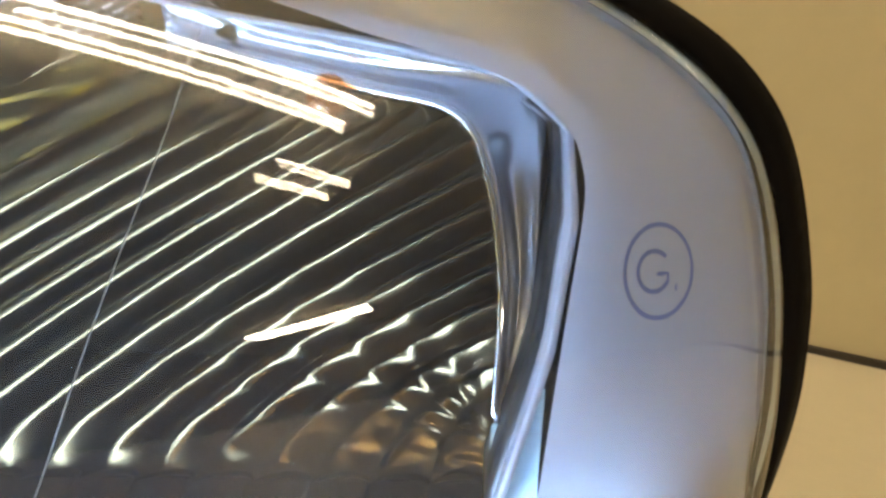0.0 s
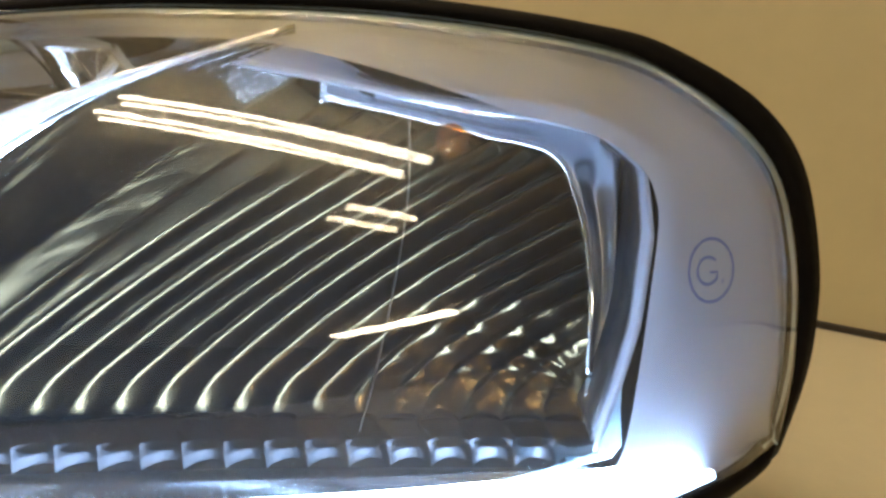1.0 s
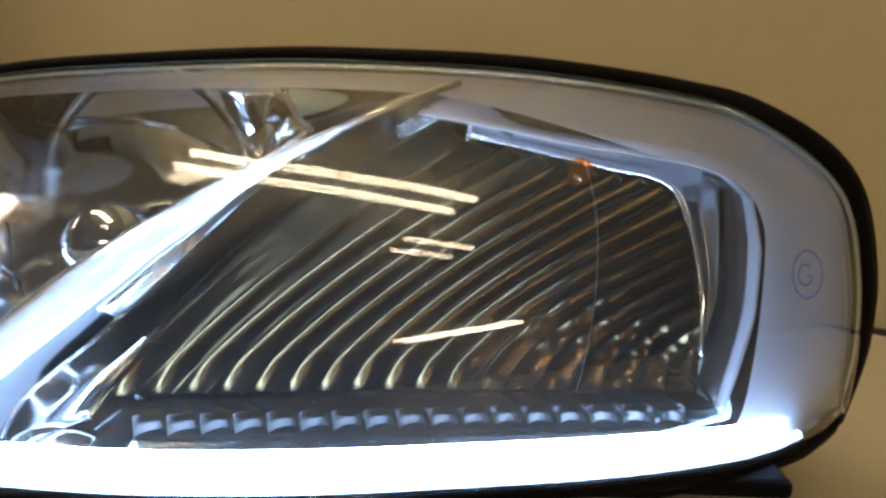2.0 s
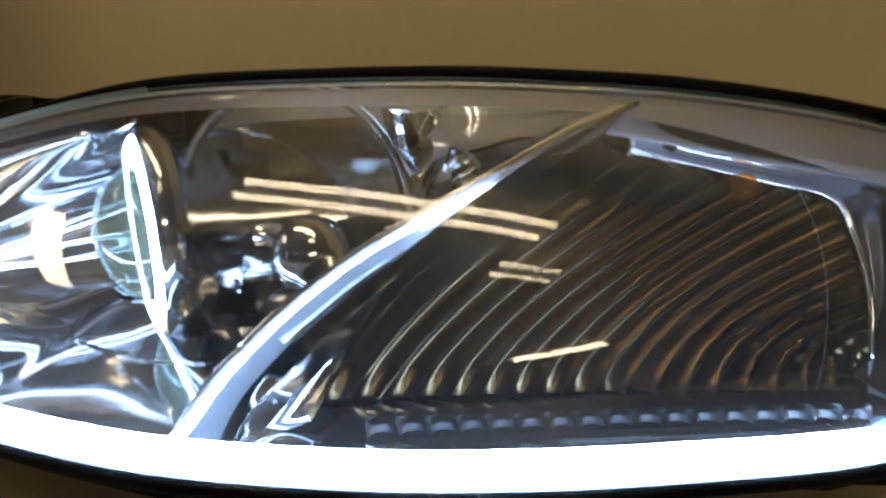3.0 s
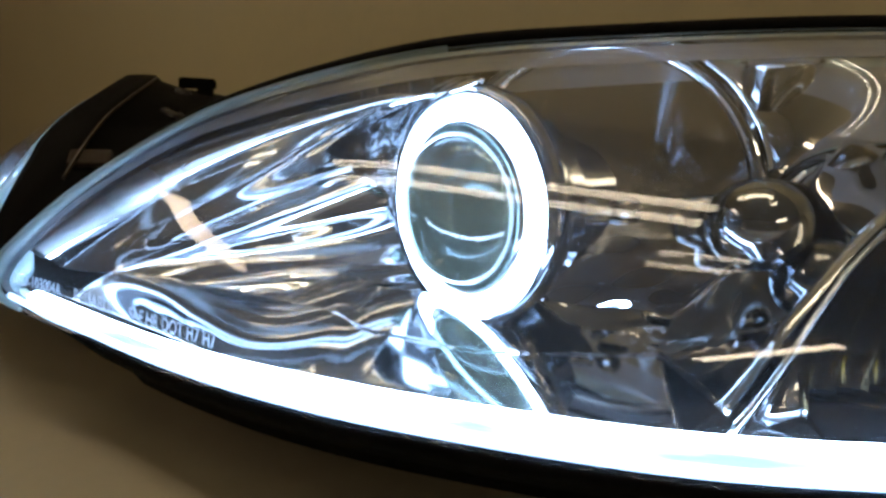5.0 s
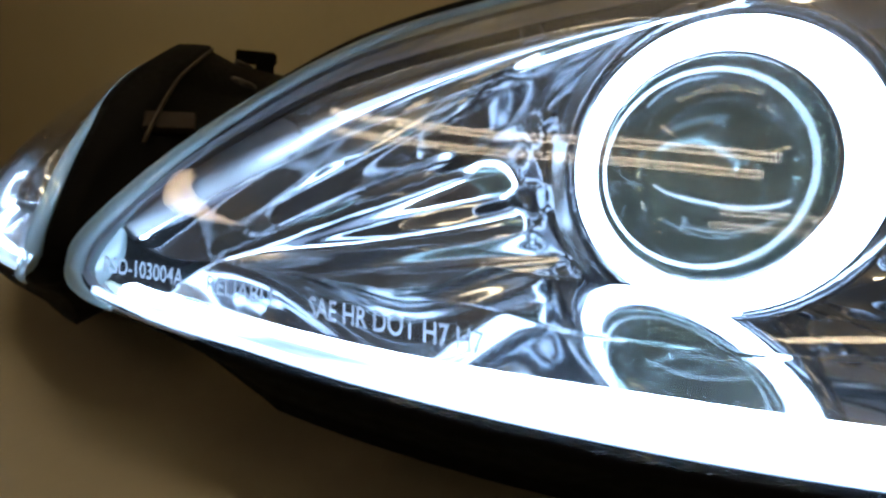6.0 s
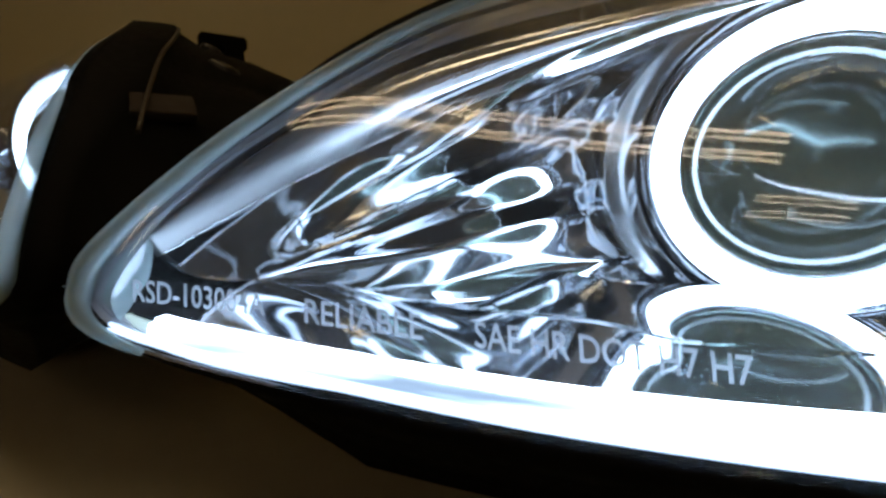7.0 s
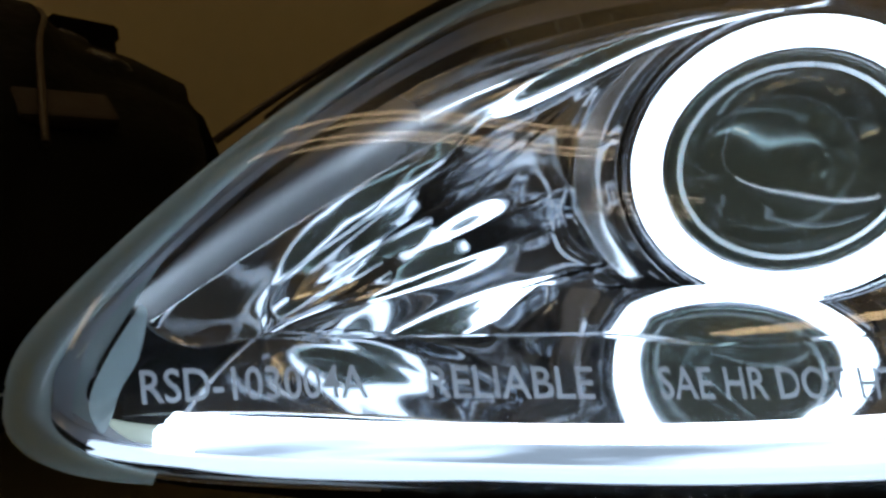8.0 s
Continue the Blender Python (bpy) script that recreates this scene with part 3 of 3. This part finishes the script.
        rows.append([base + np.array((r * 1.2 * math.cos(t), -r * 0.9 * math.sin(t), 0)) for t in np.linspace(-0.3, math.pi + 0.3, 24)])
    part("chrome_cup", sheet("chrome_cup", rows), CHROME, lamp, "small tapered chrome cup", 0.0008)

    # daylight bulb with its cap and holder
    bulb = part("bulb", turned("bulb", [(.0155 * math.sin(k), .0155 * math.cos(k)) for k in np.linspace(0.01, 2.6, 24)], (.0925, -.052, .104), (-.75, -.66, -.02), 40), BULB_GLASS, lamp, "silvered mirror bulb")
    part("bulb_cap", turned("bulb_cap", [(.0080, -.0115), (.0125, -.013), (.0132, -.022), (.0120, -.034), (.001, -.035)], (.0925, -.052, .104), (-.75, -.66, -.02), 32), BLACK, bulb, "black bulb cap")
    part("bulb_core", turned("bulb_core", [(.001, .006), (.0045, .004), (.0050, -.004), (.0030, -.012)], (.0925, -.052, .104), (-.75, -.66, -.02), 24), CHROME, bulb, "bright filament shield")
    part("small_bulb", turned("small_bulb", [(.0065 * math.sin(k), .0075 * math.cos(k)) for k in np.linspace(0.01, 2.8, 18)], (.0700, .0, .1005), (-.6, -.8, 0), 24), BULB_GLASS, lamp, "small silvered sidelight bulb")
    part("bulb_holder", tube_mesh("bulb_holder", [(.030, .006, .100), (.045, .004, .100), (.062, .002, .1002)], [.0075, .0070, .0055], 20), CHROME, lamp, "chrome stem of the small bulb")

    # fin between the two chambers
    l1 = [(.0607, -.1018, .0575), (.072, -.1000, .0751), (.0834, -.0938, .0875), (.0962, -.0870, .0995), (.1113, -.0815, .1108), (.130, -.0780, .1222), (.149, -.0720, .1333), (.169, -.0620, .1436), (.190, -.0485, .1532), (.2157, -.0330, .1640)]
    lean = [(.50, .62, -.60), (.44, .64, -.62), (.38, .59, -.71), (.37, .55, -.75), (.36, .54, -.76), (.33, .53, -.78), (.26, .52, -.81), (.17, .50, -.85), (.10, .50, -.86), (.10, .50, -.86)]
    width = (.022, .0228, .0235, .023, .021, .0155, .0100, .005, .002, .001)
    l2 = [tuple(np.array(q) + w * np.array(d)) for q, w, d in zip(l1, width, lean)]
    l3 = [(.0970, -.0800, .0520), (.1050, -.0640, .0660), (.1160, -.0450, .0850), (.1280, -.0260, .1000), (.1500, -.0150, .1180), (.2090, -.0130, .1510)]
    t = np.linspace(0, 1, 40)
    a1, a2, a3 = along(l1, t), along(l2, t), along(l3, t)
    rows = [a1 * (1 - k) + a2 * k + np.array((.00044, -.0006, -.00028)) * (math.sin(math.pi * k) + .10 * math.sin(4 * math.pi * k)) * (1 - .6 * t)[:, None] for k in np.linspace(0, 1, 20)]
    fin = part("fin", sheet("fin", rows), CHROME_SOFT, lamp, "bright chrome fin between the chambers", 0.0012)
    ridged = np.clip((t - 0.42) / 0.12, 0, 1)[:, None]
    rows = [a2 * (1 - k) + a3 * k + np.array((0, .004, -.002)) * math.sin(math.pi * k) * (1 - t)[:, None] + ridged * abs(math.sin(math.pi * 9 * k)) * np.array((.0004, -.0010, .0014)) for k in np.linspace(0, 1, 82)]
    part("fin_side", sheet("fin_side", rows), CHROME_DARK, fin, "dark mirror side of the fin", 0.001)
    part("fin_bead", tube_mesh("fin_bead", a3[:34] + (0.0, -.0006, .0), .0008, 8), CHROME, fin)

    # fluted reflector of the broad end: each flute a piece
    base = [(.099, -.076, .0558), (.150, -.071, .0564), (.200, -.067, .0573), (.250, -.066, .0592), (.3005, -.0655, .0612)]
    front = [(.118, -.088, .0582), (.169, -.083, .0590), (.217, -.079, .0600), (.262, -.078, .0622), (.300, -.0775, .0640)]
    head = [(.1960, -.0132, .1455), (.207, -.0135, .1500), (.2196, -.0195, .1440), (.245, -.0260, .1395), (.270, -.0330, .1340), (.2910, -.0395, .1290), (.2985, -.0450, .1150), (.3015, -.0540, .0950), (.3010, -.0620, .0720)]
    flutes = 18

    def flute_line(sh):
        """The curve of the reflector from its foot to its upper edge at the share sh of its breadth."""
        b0, h0 = along(base, sh), along(head, np.asarray(sh) ** 0.62)
        k0 = b0 * 0.60 + h0 * 0.40
        k0[..., 0] = b0[..., 0] * 0.78 + h0[..., 0] * 0.22
        k0[..., 1] += 0.0100 + 0.008 * np.sin(np.pi * np.asarray(sh))
        return lambda w: b0 * (1 - w) ** 2 + k0 * 2 * w * (1 - w) + h0 * w * w

    for i in range(flutes):
        sh = np.linspace(i / flutes, (i + 1) / flutes, 13)
        f0, b0 = along(front, sh), along(base, sh)
        run = flute_line(sh)
        swell = np.sin(np.linspace(0, np.pi, 13))[:, None] ** 0.45
        rows = []
        for w in np.r_[np.linspace(0, .14, 10), np.linspace(.16, 1, 34)]:
            p = run(w)
            size = 0.0016 * (0.75 + 0.25 * math.sin(math.pi * min(1, 0.15 + w)))
            notch = 0.0010 * abs(math.sin(math.pi * 6 * w + i * 1.3)) * min(1, max(0, (i - 8) / 4)) * math.sin(math.pi * w)
            rows.append(p - swell * (size + notch + .0030 * max(0, 1 - w / .14) ** 1.5) * np.array((-.25, -.95, .1)))
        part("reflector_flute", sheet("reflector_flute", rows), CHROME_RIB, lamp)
        hollow = np.sin(np.linspace(0, np.pi, 13))[:, None] ** 0.7
        rows = [f0 * w + b0 * (1 - w) - hollow * .0026 * np.array((0, .2, 1)) * (.6 + .4 * math.sin(math.pi * w)) + hollow * .0042 * (1 - w) ** 2 * np.array((.25, .95, 0)) for w in np.linspace(0, 1, 12)]
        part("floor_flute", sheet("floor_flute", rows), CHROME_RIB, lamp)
        rows = [f0 + np.array((.001, -.002, -.0058)) * w + hollow * .0034 * np.array((0, 1, .1)) * min(1, .45 + w) for w in np.linspace(0, 1, 10)]
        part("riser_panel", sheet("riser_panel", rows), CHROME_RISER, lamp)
    foot = along(front, np.linspace(0, 1, 40)) + np.array((.001, -.0018, -.0060))
    tray = foot - (0, 0, .0015)
    tray[:, 1] = np.interp(foot[:, 0], [.1, .19, .235, .262, .285, .301], [-.1005, -.0995, -.0965, -.0915, -.0850, -.0800])
    rows = [foot * (1 - k) + tray * k + np.array((0, 0, -.0010)) * math.sin(math.pi * k) for k in np.linspace(0, 1, 6)]
    part("reflector_apron", sheet("reflector_apron", rows), CHROME_DARK, lamp, "dark plated apron below the fluted reflector", 0.0008)
    corner = [[(.276, -.0940, .0640), (.290, -.0860, .0620), (.3040, -.0780, .0600)], [(.288, -.0830, .0570), (.2985, -.0760, .0565), (.3085, -.0720, .0590)], [(.3000, -.0660, .0570), (.3050, -.0640, .0600), (.3100, -.0640, .0640)], [(.3005, -.0620, .0720), (.3060, -.0600, .0740), (.3110, -.0580, .0780)]]
    part("corner_plate", sheet("corner_plate", corner), FLANGE, lamp, "milky corner plate beside the reflector", 0.001)
    w = np.linspace(0, 1, 30)[:, None]
    g0, g1 = along(l3, w[:, 0]), flute_line(0.0)(w)
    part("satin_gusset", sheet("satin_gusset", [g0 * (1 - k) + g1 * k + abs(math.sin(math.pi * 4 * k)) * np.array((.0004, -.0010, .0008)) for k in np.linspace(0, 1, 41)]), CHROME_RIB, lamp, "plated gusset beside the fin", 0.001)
    # bright edge of the reflector, satin bezel outside it, dark gap at the end
    top_line = along(head[2:], np.linspace(0, 1, 60))
    part("reflector_bead", tube_mesh("reflector_bead", top_line + (0, -.001, .001), .0009, 8), CHROME, lamp, "bright bead round the fluted reflector")
    out_line = along([(.2180, -.0265, .1620), (.240, -.0250, .1500), (.270, -.0320, .1440), (.298, -.0350, .1400), (.3093, -.0380, .1335), (.3090, -.0460, .1180), (.3080, -.0550, .0900), (.3015, -.0640, .0620)], np.linspace(0, 1, 60))
    rows = [(top_line + (0, -.001, .0012)) * (1 - k) + out_line * k + np.array((0, .003, .0)) * math.sin(math.pi * k) for k in np.linspace(0, 1, 9)]
    part("satin_bezel", sheet("satin_bezel", rows), SATIN, lamp, "satin silver bezel round the reflector", 0.001)
    far = lens_place(np.interp(np.linspace(0, 1, 60), [0, .2, .45, .56, .66, .8, 1], [.500, .560, .640, .674, .685, .684, .668]), np.interp(np.linspace(0, 1, 60), [0, .2, .45, .56, .66, .8, 1], [.86, .82, .815, .76, .62, .42, .14]), 0.006)
    mid = (out_line + far) / 2 + np.array((0, .004, .003))
    rows = [out_line * (1 - k) ** 2 + mid * 2 * k * (1 - k) + far * k * k for k in np.linspace(0, 1, 10)]
    part("lens_shoulder", sheet("lens_shoulder", [row[:34] for row in rows]), BORDER, lamp, "milky grey shoulder above the bezel", 0.001)
    rows = [out_line[30:] * (1 - k) + (far[30:] * 0.74 + out_line[30:] * 0.26) * k + np.array((.001, .020, .0)) * math.sin(math.pi * k) for k in np.linspace(0, 1, 8)]
    part("gasket", sheet("gasket", rows), RUBBER, lamp, "black gap beside the bezel", 0.001)
    rows = [(far[30:] * 0.74 + out_line[30:] * 0.26) * (1 - k) + far[30:] * k for k in np.linspace(0, 1, 5)]
    part("gasket_lip", sheet("gasket_lip", rows), BORDER, lamp, "milky lip beside the gap", 0.001)
    part("adjuster_screw", turned("adjuster_screw", [(.0005, .004), (.0022, .003), (.0024, -.004), (.0015, -.008)], (.2345, -.021, .1475), (.85, -.45, .1), 16), BLACK, lamp, "small black screw head")
    part("indicator_bulb", turned("indicator_bulb", [(.0048 * math.sin(k), .0060 * math.cos(k)) for k in np.linspace(0.01, 2.7, 18)], (.2620, -.0330, .1330), (-.2, -.80, -.5), 28), AMBER, lamp, "amber indicator bulb")

    # grey inner collar behind the rim
    rows = []
    for share, y, fall in ((1.0, 0.004, 0.001), (0.995, 0.009, 0.006), (0.99, 0.013, 0.009), (0.985, 0.0175, 0.011)):
        ring = centre + (RIM - centre) * share - ((0.0012 if share == 1.0 else 0.003) + 0.0022 * near_tip) * (1 - near_tip * (1 - upper)) * nrm
        ring[:, 1] = RIM[:, 1] + y * (1 - 0.75 * near_tip[:, 0])
        ring[:, 2] -= fall * under
        rows.append(ring)
    part("inner_shell", sheet("inner_shell", rows, False, True), BORDER, lamp, "milky grey inner collar behind the rim")

    ridge = RIM[14:62] + 1.2 * nrm[14:62] * .0026 + 0.0232 * back
    part("housing_ridge", tube_mesh("housing_ridge", ridge, 0.0008, 8), RIDGE, housing, "brown moulding ridge")
    clip = box_mesh("clip", (.012, .020, .004), (0, 0, 0), 0.0012)
    clip.transform(Matrix.Translation((-.157, .031, .1150)) @ Matrix.Rotation(math.radians(-38), 4, "Y"))
    part("clip", clip, LEVER, housing, "small brown plastic clip")

    # bracket hook and clip on the back of the housing, foot tab under it
    bm = bmesh.new()
    for at, size in (((-.005, .080, .152), (.016, .012, .042)), ((-.005, .0745, .1715), (.012, .028, .008)), ((-.005, .0620, .1670), (.012, .004, .006))):
        got = bmesh.ops.create_cube(bm, size=1.0)["verts"]
        bmesh.ops.scale(bm, vec=size, verts=got)
        bmesh.ops.translate(bm, vec=at, verts=got)
    bmesh.ops.bevel(bm, geom=bm.edges[:], offset=0.0012, segments=2, affect="EDGES")
    me = bpy.data.meshes.new("bracket_hook")
    bm.to_mesh(me)
    bm.free()
    part("bracket_hook", me, BLACK, lamp, "black plastic mounting hook")
    for at, r in (((-.0236, .0640, .1590), .0065), ((-.0786, .0620, .1400), .0080), ((-.0500, .0520, .1520), .0045)):
        part("boss", turned("boss", [(r * .45, .006), (r * .8, .0055), (r, .004), (r, -.012), (r * .3, -.013)], at, (-.15, .35, .92), 20), RUBBER, housing, "black round boss on the housing")
    part("foot_tab", box_mesh("foot_tab", (.075, .022, .006), (.282, -.079, .0435), 0.002), BLACK, lamp, "black locating tab under the lamp")
    return lamp


PROJ = clear_material("projector_glass", (0.42, 0.46, 0.44), 1.6, 0.02, 0.12, (0.62, 0.62, 0.38))
headlight = build_headlight()
TURN = math.radians(21.3)
TIP_A, TIP_B = Vector((-.2056, -.0072, .0)), Vector((-.2239, .0015, .0))
MIRROR = Matrix.Translation(TIP_B) @ Matrix(((-math.sin(TURN), math.cos(TURN), 0, 0), (math.cos(TURN), math.sin(TURN), 0, 0), (0, 0, 1, 0), (0, 0, 0, 1))) @ Matrix.Translation(-TIP_A)
copy_thing(headlight, MIRROR @ Matrix.Translation(headlight.location))


# ---- print on the cover of the near lamp ----
def on_cover(x, z, lift=0.0004):
    """The place on the outer face of the cover ahead of (x, z)."""
    return COVER_Y(x, z) - lift


def cover_table():
    ss, vv = np.meshgrid(np.linspace(0, 1, 500), np.linspace(0, 1, 120), indexing="ij")
    return lens_place(ss, vv).reshape(-1, 3)


COVER = cover_table()


def COVER_Y(x, z):
    d = (COVER[:, 0] - x) ** 2 + (COVER[:, 2] - z) ** 2
    i = np.argsort(d)[:8]
    w = 1 / (d[i] + 1e-9)
    return float((COVER[i, 1] * w).sum() / w.sum())


def lettering(name, words, start, end, height, mat, label):
    """Words printed along the cover from start to end, each a (x, z)."""
    curve = bpy.data.curves.new(name, "FONT")
    curve.body, curve.size, curve.resolution_u, curve.offset = words, 1.0, 3, 0.012
    holder = bpy.data.objects.new(name, curve)
    scene.collection.objects.link(holder)
    me = bpy.data.meshes.new_from_object(holder.evaluated_get(bpy.context.evaluated_depsgraph_get()))
    bpy.data.objects.remove(holder)
    bm = bmesh.new()
    bm.from_mesh(me)
    bmesh.ops.subdivide_edges(bm, edges=[e for e in bm.edges if e.calc_length() > 0.3], cuts=2)
    xs = [v.co.x for v in bm.verts]
    x0, x1 = min(xs), max(xs)
    cap = 0.70
    for v in bm.verts:
        k = (v.co.x - x0) / (x1 - x0)
        x, z = start[0] + (end[0] - start[0]) * k, start[1] + (end[1] - start[1]) * k + v.co.y / cap * height
        v.co = (x, on_cover(x, z), z)
    made = bpy.data.meshes.new(name)
    bm.to_mesh(made)
    bm.free()
    return part(name, made, mat, headlight, label)


lettering("lettering", "RSD-103004A", (-.1893, .0672), (-.1605, .0662), .0046, PRINT, "raised part number on the cover")
lettering("lettering", "RELIABLE", (-.1525, .0658), (-.1303, .0650), .0046, PRINT, "raised word on the cover")
lettering("lettering", "SAE HR DOT H7 H7", (-.1215, .0648), (-.0815, .0636), .0046, PRINT, "raised approval letters on the cover")


def emblem(cx, cz, r):
    """A printed ring with an open arc, a bar and a dot inside."""
    strokes = [([(r * math.cos(t), r * math.sin(t)) for t in np.linspace(0, 2 * math.pi, 60)], 0.00035)]
    strokes.append(([(-.0003 + 0.47 * r * math.cos(t) - 0.12 * r, 0.43 * r * math.sin(t)) for t in np.linspace(math.radians(42), math.radians(330), 30)], 0.00035))
    strokes.append(([(-0.08 * r, -0.06 * r), (0.10 * r, -0.06 * r), (0.24 * r, -0.06 * r), (0.24 * r, -0.28 * r)], 0.0003))
    strokes.append(([(0.46 * r, -0.38 * r), (0.52 * r, -0.38 * r)], 0.0005))
    for line, w in strokes:
        pts = np.array(line)
        d = np.gradient(pts, axis=0)
        n = np.stack([-d[:, 1], d[:, 0]], 1)
        n /= np.linalg.norm(n, axis=1, keepdims=True) + 1e-9
        rows = []
        for k in (-1, 0, 1):
            q = pts + n * w * k
            rows.append([(cx + x * 0.93, on_cover(cx + x * 0.93, cz + z), cz + z) for x, z in q])
        part("emblem_stroke", sheet("emblem_stroke", rows), PRINT_BLUE, headlight, "faint blue printed emblem stroke")


emblem(.3232, .1064, .0068)


def hairline(points, radius):
    """A fine scratch that catches the light on the cover, along places (x, z)."""
    flat = glide([(x, 0.0, z) for x, z in points], 30)
    line = [(x, on_cover(x, z, 0.0001), z) for x, _, z in flat]
    part("scratch", tube_mesh("scratch", line, radius, 5), PRINT, headlight, "fine pale scratch on the cover")


hairline([(.2535, .140), (.2550, .125), (.2540, .110), (.2510, .092), (.2485, .082)], .00006)
hairline([(.2400, .1645), (.2435, .1580), (.2462, .1530)], .00006)
hairline([(.2440, .1545), (.2520, .1518), (.2600, .1508)], .00005)
for k in range(6):
    at = Vector((.2215, -.0225, .1525)).lerp(Vector((.2190, -.0200, .1440)), k / 5)
    part("pearl", turned("pearl", [(.0008 * math.sin(a), .0008 * math.cos(a)) for a in np.linspace(0.05, 3.0, 7)], at, (0, -1, 0.1), 10), CHROME, headlight, "tiny bright raised dot")
